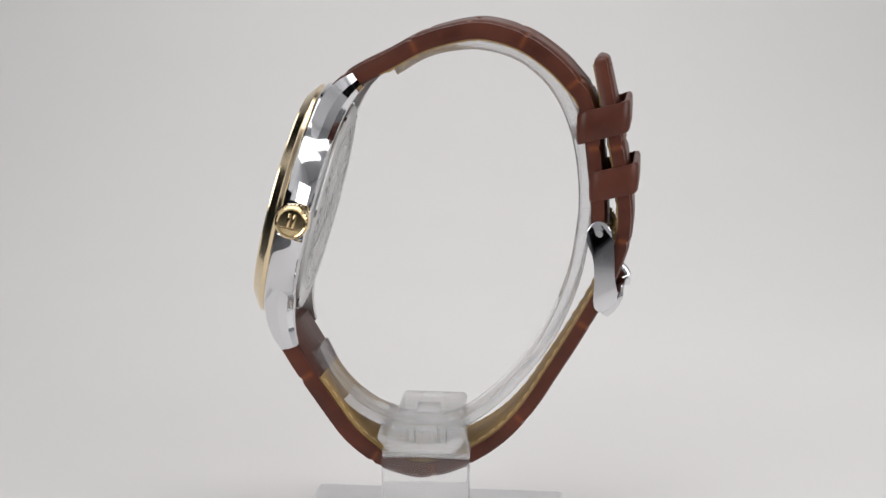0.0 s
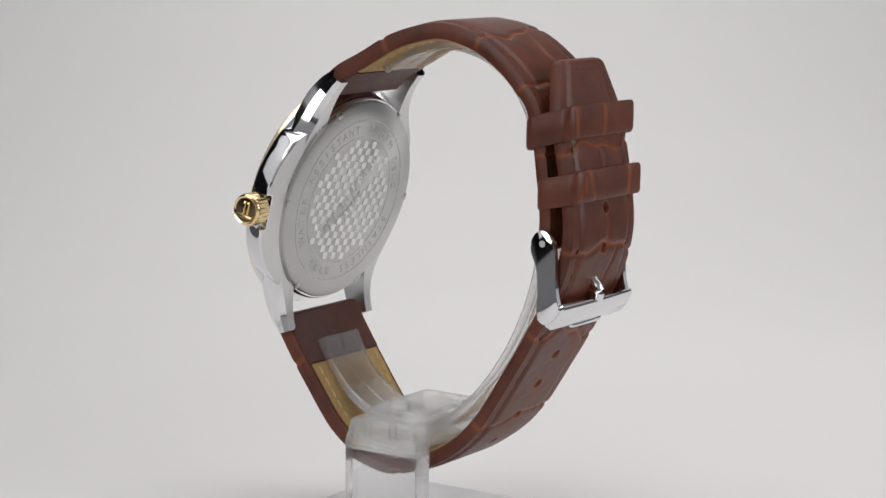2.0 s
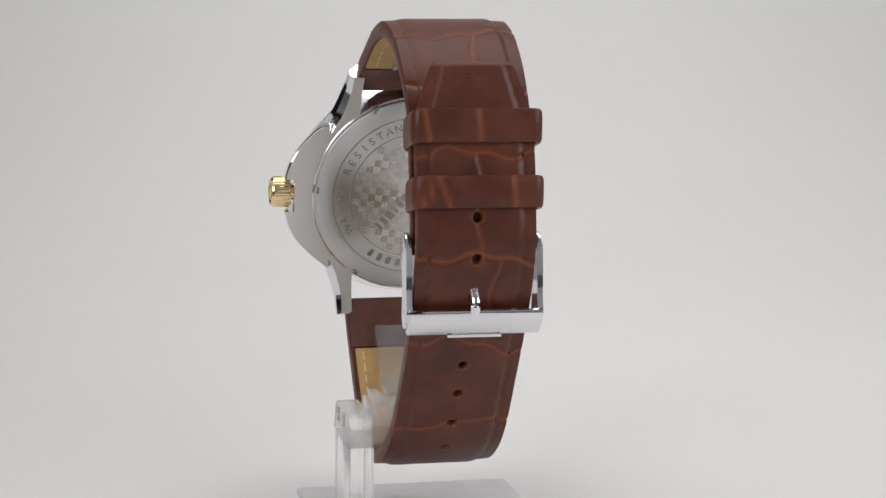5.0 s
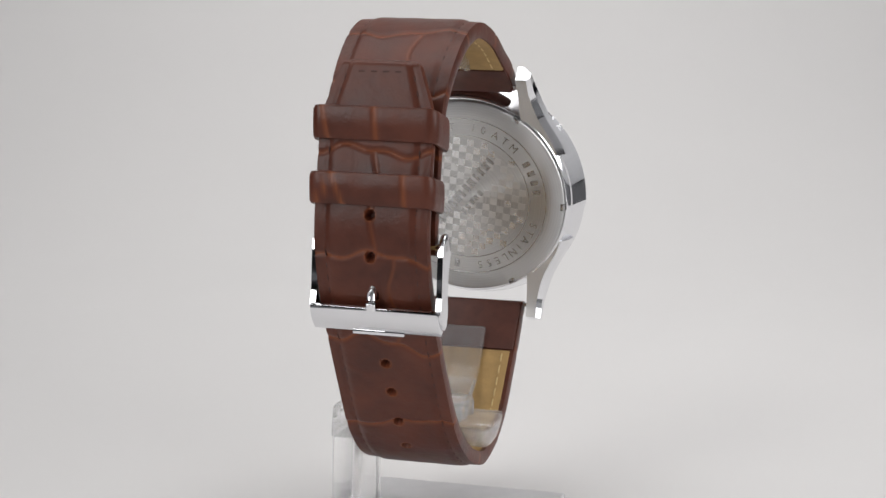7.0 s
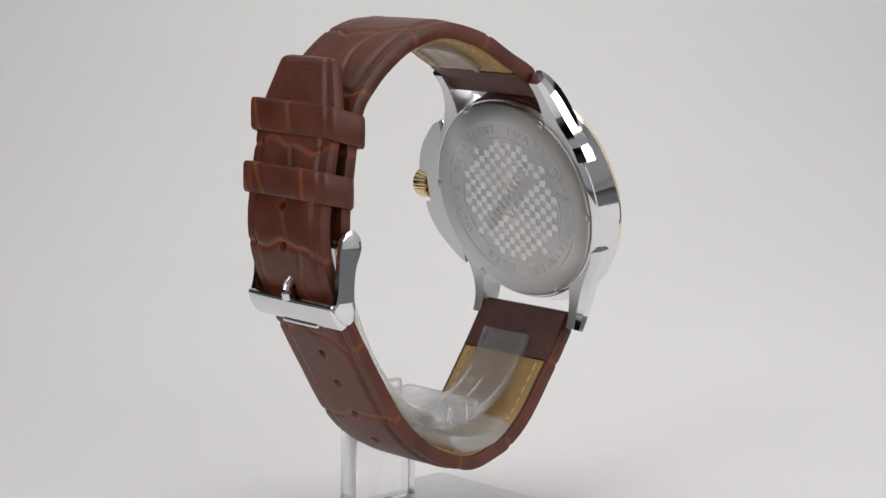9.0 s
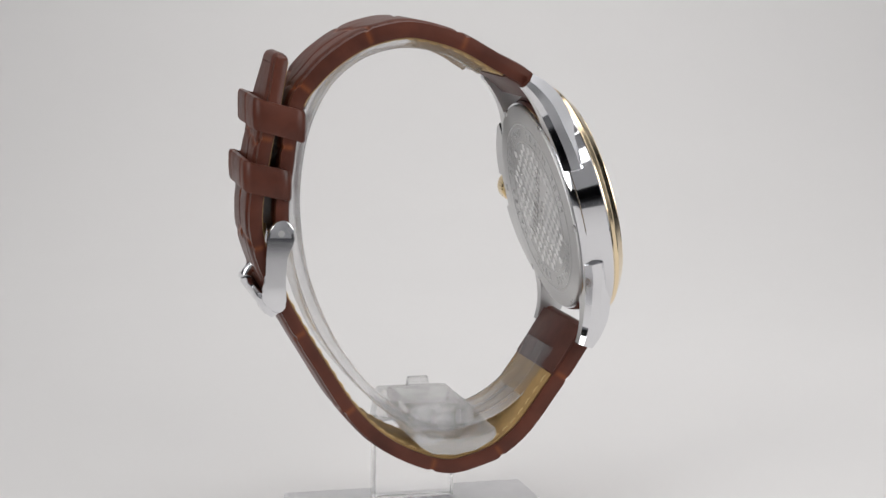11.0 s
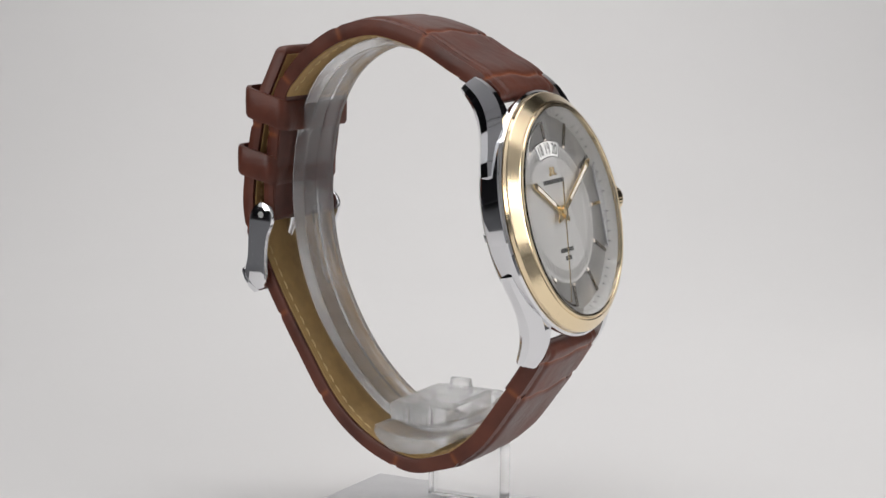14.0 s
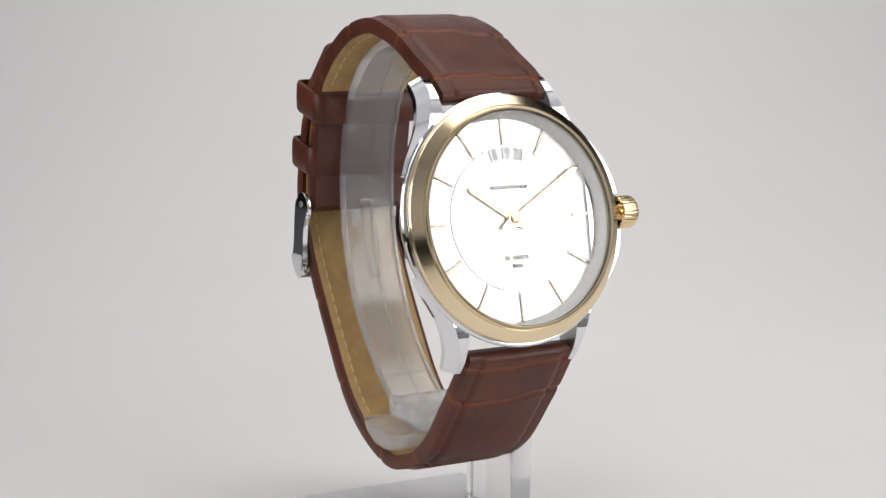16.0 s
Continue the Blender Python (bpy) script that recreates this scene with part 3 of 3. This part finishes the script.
def build_dial():
    base = CASE_ROT @ Matrix.Translation((0, 0, -1.2 * MM))

    def flat(bm, mat, name, label="", smooth=True):
        bmesh.ops.scale(bm, vec=(MM, MM, MM), verts=bm.verts[:])
        return part(name, bm, mat, watch, label, smooth, base)
    bm = bmesh.new()
    lathe(bm, [(0, 0.0), (11.2, 0.0), (11.42, 0.0), (11.5, -0.005), (11.6, -0.05), (11.6, -0.5), (0, -0.5)], 120)
    dial = flat(bm, DIAL, "dial", "silver sunray dial with sunken outer ring")
    here = Matrix.Identity(4)

    def on_dial(bm, mat, name, label="", smooth=True):
        bmesh.ops.scale(bm, vec=(MM, MM, MM), verts=bm.verts[:])
        return part(name, bm, mat, dial, label, smooth, here)
    bm = bmesh.new()
    lathe(bm, [(11.6, -0.14), (16.2, -0.10), (16.3, -0.5), (11.6, -0.5)], 120, closed=True)
    on_dial(bm, DIAL_RING, "hour_ring", "grey satin hour ring")
    bm = bmesh.new()
    lathe(bm, [(16.2, -0.12), (17.28, 1.9), (17.28, -0.3), (16.2, -0.4)], 120, closed=True)
    on_dial(bm, FLANGE, "flange", "sloping grey minute flange")
    # fine ribbed border of the sunray field
    bm = bmesh.new()
    for k in range(150):
        box(bm, (0, 10.3, 0.0), (0.16, 1.5, 0.05), turned(2.4 * k + 1.2))
    tagged(on_dial(bm, DIAL_RING, "ribbing", "fine pressed ribs", False), kind="stuff")
    for k in range(60):
        if k % 5:
            bm = bmesh.new()
            box(bm, (0, 0, 0), (0.16, 0.75, 0.06), turned(6 * k) @ Matrix.Translation((0, 16.62, 0.62)) @ Matrix.Rotation(radians(59), 4, "X"))
            on_dial(bm, INK, "minute_mark", smooth=False)
    for k in range(12):
        bm = bmesh.new()
        box(bm, (0, 14.1, -0.02), (0.62, 4.4, 0.26), turned(30 * k), bevel=0.08)
        on_dial(bm, GOLD if k in (3,) else DARK_GOLD, "hour_index", smooth=False)
        bm = bmesh.new()
        box(bm, (0, 11.98, 0.0), (0.62, 0.5, 0.26), turned(30 * k), bevel=0.08)
        on_dial(bm, LUME, "lume_dot")
    # arched date window with three days showing
    bm = bmesh.new()
    arc = [turned(d) @ Vector((0, 11.9, 0)) for d in np.linspace(-20, 20, 13)] + [turned(d) @ Vector((0, 9.3, 0)) for d in np.linspace(20, -20, 13)]
    prism(bm, [(v.x, v.y) for v in arc], 0.015, 0.05)
    on_dial(bm, WHITE_PRINT, "date_disc", "white date disc", False)
    bm = bmesh.new()
    rim = arc + [arc[0]]
    tube(bm, [(v.x, v.y, 0.07) for v in rim], 0.09, 6)
    on_dial(bm, STEEL, "date_frame")
    bm = bmesh.new()
    for word, d in (("18", -13.2), ("19", 0.0), ("20", 13.2)):
        letters(bm, word, 2.6, 0.02, turned(d, 0, 10.6, 0.07) @ Matrix.Diagonal((0.72, 1, 1, 1)))
    on_dial(bm, INK, "date_numbers", smooth=False)
    # emblem and small print as plain shapes
    bm = bmesh.new()
    box(bm, (-0.5, 6.9, 0.1), (0.45, 1.4, 0.2), bevel=0.05)
    box(bm, (-0.95, 6.35, 0.1), (0.5, 0.4, 0.2), bevel=0.05)
    box(bm, (0.5, 6.9, 0.1), (0.45, 1.4, 0.2), bevel=0.05)
    box(bm, (0.95, 6.35, 0.1), (0.6, 0.4, 0.2), bevel=0.05)
    on_dial(bm, GOLD, "emblem", "small gold emblem")
    for y, w, n in ((5.2, 7.4, 14), (-6.2, 4.6, 10), (-7.5, 2.2, 5)):
        bm = bmesh.new()
        for k in range(n):
            box(bm, (-w / 2 + w * (k + 0.5) / n, y, 0.03), (w / n * 0.66, 0.72, 0.05))
        on_dial(bm, INK, "print_line", smooth=False)

    def hand(name, ang, length, tail, w, z, label):
        bm = bmesh.new()
        outline = [(-w * 0.45, 1.2), (-w * 0.5, length * 0.93), (0, length), (w * 0.5, length * 0.93), (w * 0.45, 1.2)]
        prism(bm, outline, z, z + 0.22, bevel=0.06)
        outline = [(-w * 0.28, -tail), (w * 0.28, -tail), (w * 0.55, -tail * 0.55), (w * 0.45, 1.3), (-w * 0.45, 1.3), (-w * 0.55, -tail * 0.55)]
        prism(bm, outline, z, z + 0.2, bevel=0.05)
        lathe(bm, [(0, z - 0.05), (1.15, z - 0.05), (1.15, z + 0.24), (0, z + 0.24)], 32)
        bmesh.ops.transform(bm, matrix=turned(ang), verts=bm.verts[:])
        h = flat(bm, GOLD, name, label, False)
        bm = bmesh.new()
        box(bm, (0, length * 0.55, z + 0.235), (w * 0.52, length * 0.62, 0.05), turned(ang))
        bmesh.ops.scale(bm, vec=(MM, MM, MM), verts=bm.verts[:])
        part("lume", bm, LUME, h, "pale luminous inlay", False, Matrix.Identity(4))
    hand("hour_hand", -55, 9.6, 2.6, 1.15, 0.30, "gold hour hand with pale inlay")
    hand("minute_hand", 60, 15.4, 2.8, 1.05, 0.60, "gold minute hand with pale inlay")
    bm = bmesh.new()
    outline = [(-0.22, -5.0), (0.22, -5.0), (0.14, 0), (0.06, 16.0), (-0.06, 16.0), (-0.14, 0)]
    prism(bm, outline, 0.92, 1.0)
    lathe(bm, [(0, 0.85), (0.8, 0.85), (0.8, 1.08), (0.3, 1.2), (0, 1.2)], 24)
    bmesh.ops.transform(bm, matrix=turned(195), verts=bm.verts[:])
    flat(bm, GOLD, "second_hand", "thin gold seconds hand")


def build_strap():
    up = upper.build("strap_upper", watch, "brown croco-embossed leather strap, buckle side")
    lo = lower.build("strap_lower", watch, "brown croco-embossed leather strap with punched holes")
    upper.inner_strip("flap", up, FLAP, "dark brown leather turn-in", 0.8, 9.0, 0.2, 0.42)
    upper.inner_strip("lining", up, LINING, "tan leather lining", 9.0, upper.at(26.6, 76.0), 0.35)
    upper.inner_strip("flap", up, FLAP, "dark brown leather turned over the buckle pin", upper.at(26.6, 76.0), upper.length - 0.8, 0.2, 0.3)
    lower.inner_strip("flap", lo, FLAP, "dark brown leather turn-in", 0.8, 10.4, 0.2, 0.42)
    lower.inner_strip("lining", lo, LINING, "tan leather lining", 10.4, lower.length - 1.2, 0.7)
    upper.stitches("stitching", up, THREAD_DARK, 9, upper.length - 8, lambda h: h * 0.80, lambda th: -0.24, "dark brown stitching")
    lower.stitches("stitching", lo, THREAD_DARK, 9, lower.length - 2, lambda h: h * 0.80, lambda th: -0.24, "dark brown stitching")
    upper.stitches("lining_stitching", up, THREAD_CREAM, 10, upper.at(26.6, 76.0) - 1, lambda h: h - 2.0, lambda th: -th - 0.30, "cream stitching")
    lower.stitches("lining_stitching", lo, THREAD_CREAM, 11.2, lower.length - 6, lambda h: h - 2.0, lambda th: -th - 0.30, "cream stitching")

    for back_off, n in ((2.0, 4),):
        u = lower.length - back_off
        x, z = np.interp(u, lower.s, lower.path[:, 0]), np.interp(u, lower.s, lower.path[:, 1])
        nx, nz = np.interp(u, lower.s, lower.n[:, 0]), np.interp(u, lower.s, lower.n[:, 1])
        for k in range(n):
            bm = bmesh.new()
            y = -3.6 + 2.0 * k
            tube(bm, [((x + nx * o) * MM, yy * MM, (z + nz * o) * MM) for yy, o in ((y, 0.02), (y + 0.3, 0.16), (y + 1.0, 0.16), (y + 1.3, 0.02))], 0.18 * MM, 6)
            part("tip_stitch", bm, THREAD_DARK, lo)

    # two leather keepers round both layers, tipped up at the outside
    def keeper(corner_in, corner_out, drop, label, creases):
        bm = bmesh.new()
        layer = bm.verts.layers.float.new("crease")
        (xi, zi), (xo, zo) = corner_in, corner_out
        hy, mid, rad, th = 10.35, 0.1, 1.7, 0.9
        loop = []
        for cx, cy, a0 in ((xo - rad, hy - rad, 0), (xi + rad, hy - rad, 90), (xi + rad, -hy + rad, 180), (xo - rad, -hy + rad, 270)):
            for k in range(7):
                ang = radians(a0 + 15 * k)
                loop.append((cx + rad * math.cos(ang), cy + rad * math.sin(ang), math.cos(ang), math.sin(ang)))
        fine = []
        for k, q in enumerate(loop):
            r = loop[(k + 1) % len(loop)]
            gap = math.hypot(r[0] - q[0], r[1] - q[1])
            m = max(1, int(gap / 0.4))
            for j in range(m):
                w = j / m
                fine.append(tuple(q[i] * (1 - w) + r[i] * w for i in range(4)))
        slope = (zo - zi) / (xo - xi)
        rings = []
        for x, y, nx, ny in fine:
            ring = []
            for h, off in ((0.0, -th), (0.0, -0.25), (0.10, 0.0), (0.5, 0.05), (0.9, 0.0), (1.0, -0.25), (1.0, -th)):
                c = 0.0
                for yc, tilt in creases:
                    if x > (xi + xo) / 2:
                        c = max(c, math.exp(-((y - yc - tilt * (h - 0.5)) / 0.4) ** 2))
                o = off - 0.2 * c * (off > -0.5)
                v = bm.verts.new((x + nx * o, mid + y + ny * o, zi + (x - xi) * slope - drop * h))
                v[layer] = 0.6 * c
                ring.append(v)
            rings.append(ring)
        n = len(rings)
        for k in range(n):
            ra, rb = rings[k], rings[(k + 1) % n]
            for j in range(7):
                bm.faces.new((ra[j], ra[(j + 1) % 7], rb[(j + 1) % 7], rb[j]))
        bmesh.ops.scale(bm, vec=(MM, MM, MM), verts=bm.verts[:])
        part("keeper", bm, LEATHER, watch, label)
    keeper((23.9, 74.5), (32.6, 76.8), 5.2, "brown leather strap keeper", [(0.3, 0.3), (-8.0, 1.0)])
    keeper((26.2, 64.8), (34.2, 66.6), 5.0, "brown leather strap keeper", [(-5.5, 2.0), (-7.5, -3.0), (5.6, 0.2)])

    # buckle: two cheeks, a curved cross bar, pivot and tongue
    bk = tagged(new("buckle"), "polished steel pin buckle")
    bk.parent = watch
    side = [(26.0, 54.6), (26.6, 56.2), (28.0, 57.0), (29.5, 56.3), (30.4, 54.4), (30.7, 51.0), (30.9, 47.2), (31.5, 44.2), (30.3, 42.6),
            (28.8, 41.7), (27.5, 42.5), (27.4, 44.6), (27.5, 47.0), (27.2, 50.6), (26.2, 53.2)]
    side = [tuple(p) for p in spline(side + [side[0]], 0.6)[0][:-1]]
    for y0 in (-10.6, 10.3):
        bm = bmesh.new()
        prism(bm, side, 0.0, 0.9, Matrix.Translation((0, y0 + 0.9, 0)) @ Matrix.Rotation(math.pi / 2, 4, "X"), bevel=0.25)
        bmesh.ops.scale(bm, vec=(MM, MM, MM), verts=bm.verts[:])
        cheek = part("cheek", bm, STEEL, bk)
        bm = bmesh.new()
        yo = y0 - 0.06 if y0 < 0 else y0 + 0.96
        tube(bm, [(28.2, y0 + 0.45, 54.8), (28.2, yo, 54.8)], 0.55, 14)
        bmesh.ops.scale(bm, vec=(MM, MM, MM), verts=bm.verts[:])
        part("pivot_end", bm, BRUSHED, cheek)
    bm = bmesh.new()
    bar = [(28.5, 42.5), (28.9, 41.4), (29.8, 41.0), (30.8, 41.8), (31.8, 43.2), (32.3, 44.5), (32.2, 45.1), (31.8, 45.3), (31.2, 44.9), (30.4, 43.6), (29.4, 42.8)]
    prism(bm, bar, -10.9, 10.3, Matrix.Rotation(math.pi / 2, 4, "X"), bevel=0.12)
    bmesh.ops.scale(bm, vec=(MM, MM, MM), verts=bm.verts[:])
    bar_ob = part("cross_bar", bm, STEEL, bk)
    bm = bmesh.new()
    box(bm, (29.5, 0.5, 40.95), (1.2, 8.8, 1.0), bevel=0.25)
    bmesh.ops.scale(bm, vec=(MM, MM, MM), verts=bm.verts[:])
    part("lip", bm, STEEL, bar_ob)
    bm = bmesh.new()
    tube(bm, [(28.2, -10.2, 54.8), (28.2, 10.2, 54.8)], 0.6, 12)
    bmesh.ops.scale(bm, vec=(MM, MM, MM), verts=bm.verts[:])
    part("pivot_pin", bm, STEEL, bk)
    bm = bmesh.new()
    pts, _ = spline([(28.9, 55.0), (29.6, 51.5), (31.0, 48.4), (32.1, 47.2), (32.5, 46.2), (32.2, 44.9)], 0.5)
    tube(bm, [(x, 0, z) for x, z in pts], 0.85, 12)
    bmesh.ops.scale(bm, vec=(MM, MM, MM), verts=bm.verts[:])
    part("tongue", bm, STEEL, bk)


def skew_back():
    """The closed strap sits slightly askew: towards the buckle its far edge stands further out."""
    for ob in watch.children_recursive:
        top = ob
        while top.parent is not watch:
            top = top.parent
        if top.name.split(".")[0] in ("strap_upper", "strap_lower", "keeper", "buckle") and ob.type == "MESH":
            for v in ob.data.vertices:
                v.co.x += 0.035 * v.co.y * smooth01((v.co.x - 0.002) / 0.024)


build_case()
build_crown()
build_dial()
build_strap()
skew_back()


# ---- the clear stand ----
BAND = [(-19.9, 32.8), (-17.0, 27.6), (-12.5, 23.2), (-7.0, 20.5), (0.0, 19.4), (6.6, 21.5), (13.9, 27.9), (19.6, 36.2), (23.6, 46.0), (25.2, 55.6),
        (25.1, 64.0), (23.4, 72.2), (19.8, 79.0), (14.4, 83.5), (8.0, 85.4), (2.4, 85.1), (-2.2, 83.7), (-6.8, 80.9)]

stand = tagged(new("display_stand"), "clear acrylic watch stand with a C-shaped wrist band", "stand")


def build_stand():
    path, s = spline(BAND, 0.8)
    t, n = normals_out(path, MIDDLE)
    bm = bmesh.new()
    rings = []
    for p, q in zip(path, n):
        out = 0.55 + 0.55 * smooth01((p[0] - 14) / 8)
        ring = []
        for y, off in ((-5.7, -0.8), (-5.5, -1.15), (-4.9, -1.15), (-4.7, -0.8), (-1.0, -0.8), (-0.85, -0.55), (-0.5, -0.55), (-0.35, -0.8), (3.6, -0.8), (3.8, -1.15), (4.4, -1.15),
                       (4.6, -0.8), (4.6, out - 0.3), (4.3, out), (-5.4, out), (-5.7, out - 0.3)):
            ring.append(bm.verts.new((p[0] + q[0] * off, y, p[1] + q[1] * off)))
        rings.append(ring)
    for ra, rb in zip(rings, rings[1:]):
        for k in range(16):
            bm.faces.new((ra[k], ra[(k + 1) % 16], rb[(k + 1) % 16], rb[k]))
    bm.faces.new(rings[0])
    bm.faces.new(rings[-1])
    bmesh.ops.scale(bm, vec=(MM, MM, MM), verts=bm.verts[:])
    part("wrist_band", bm, ACRYLIC_BAND, stand, "clear springy C-shaped band")

    def piece(name, outline, y0, y1, bevel, material, label):
        """An outline in x and z, thickened from y0 to y1."""
        bm = bmesh.new()
        prism(bm, outline, -y1, -y0, Matrix.Rotation(math.pi / 2, 4, "X"), bevel=bevel, seg=3)
        bmesh.ops.scale(bm, vec=(MM, MM, MM), verts=bm.verts[:])
        part(name, bm, material, stand, label)
    piece("post", [(-7.3, 3.05), (7.2, 3.05), (7.2, 17.4), (-7.3, 17.4)], -15.1, -10.9, 0.35, ACRYLIC, "clear acrylic upright")
    piece("post_head", [(-7.3, 17.45), (7.3, 17.45), (7.3, 18.2), (6.5, 22.4), (5.9, 22.9), (-5.4, 22.9), (-6.0, 22.4), (-7.2, 18.2)], -15.3, -11.15, 0.4, ACRYLIC_HAZY, "clear tapered head of the upright")
    low = [(-8.3, 20.6), (-8.5, 19.6), (-7.9, 18.6), (-5.0, 16.95), (-1.2, 16.25), (2.6, 16.6), (5.0, 18.1), (5.9, 19.4), (5.7, 20.6), (3.0, 19.3), (-1.2, 18.8), (-5.6, 19.3)]
    piece("tongue_arm", low, -11.1, 11.0, 0.25, ACRYLIC_HAZY, "clear rounded tongue that carries the band")
    piece("clamp_block", [(-5.5, 20.4), (5.2, 20.5), (5.5, 23.3), (4.9, 23.9), (-5.1, 23.9), (-5.7, 23.3)], -10.6, 6.5, 0.4, ACRYLIC_HAZY, "clear clamping block")
    piece("fin", [(-2.0, 23.95), (2.1, 23.95), (1.8, 25.5), (-1.7, 25.5)], -10.4, -8.8, 0.25, ACRYLIC_HAZY, "small clear stop on the clamping block")
    for x in (-2.7, 1.7):
        piece("end_rib", [(x - 0.5, 20.9), (x + 0.5, 20.9), (x + 0.5, 23.4), (x - 0.5, 23.4)], 6.55, 7.3, 0.15, ACRYLIC, "small clear rib")
    # two framed slots in the head
    for x in (-2.4, 2.75):
        bm = bmesh.new()
        tube(bm, [(a * MM, -15.4 * MM, b * MM) for a, b in ((x - 0.65, 20.1), (x - 0.65, 22.4), (x + 0.65, 22.4), (x + 0.65, 20.1), (x - 0.65, 20.1))], 0.22 * MM, 8)
        part("slot_frame", bm, ACRYLIC_HAZY, stand, "raised frame of a small slot")
    # spring clip and joint on the inside of the band
    path_in, _ = spline(BAND, 0.2)
    t_in, n_in = normals_out(path_in, MIDDLE)

    def on_band(z, x_min, off):
        k = min((i for i in range(len(path_in)) if path_in[i][0] > x_min), key=lambda i: abs(path_in[i][1] - z))
        return Vector(((path_in[k][0] + n_in[k][0] * off) * MM, 0, (path_in[k][1] + n_in[k][1] * off) * MM))
    bm = bmesh.new()
    loop = [(55.5, -1.2), (55.5, 1.3), (52.5, 1.3), (50.0, 0.9), (47.0, 1.1), (43.0, 1.0), (41.8, 0.7), (41.8, -1.0), (44.0, -1.2), (50.0, -1.2), (55.5, -1.2)]
    tube(bm, [on_band(z, 15, -0.95) + Vector((0, y * MM, 0)) for z, y in loop], 0.26 * MM, 8)
    part("spring_clip", bm, ACRYLIC_HAZY, stand, "moulded clip on the band")
    for z in (25.5, 76.0):
        bm = bmesh.new()
        tube(bm, [on_band(z, 8, -0.85) + Vector((0, y * MM, 0)) for y in (-4.7, 3.6)], 0.14 * MM, 6)
        part("band_joint", bm, ACRYLIC_HAZY, stand)
    bm = bmesh.new()
    box(bm, (0, 0, 1.5), (44.5, 39.0, 3.0), bevel=0.5, seg=3)
    bmesh.ops.scale(bm, vec=(MM, MM, MM), verts=bm.verts[:])
    part("base_plate", bm, ACRYLIC_BASE, stand, "square clear acrylic base")


build_stand()


# ---- what moves: the turntable carries watch and stand round ----
def motions():
    rows = []
    for k in range(33):
        t = 0.5 * k
        turn = Matrix.Rotation(radians(-SPIN * t), 4, "Z")
        rows.append((t, turn @ pose(0, -0.0008, 0, 0, 0, YAW0)))
    walk(watch, rows)
    walk(stand, rows)


motions()
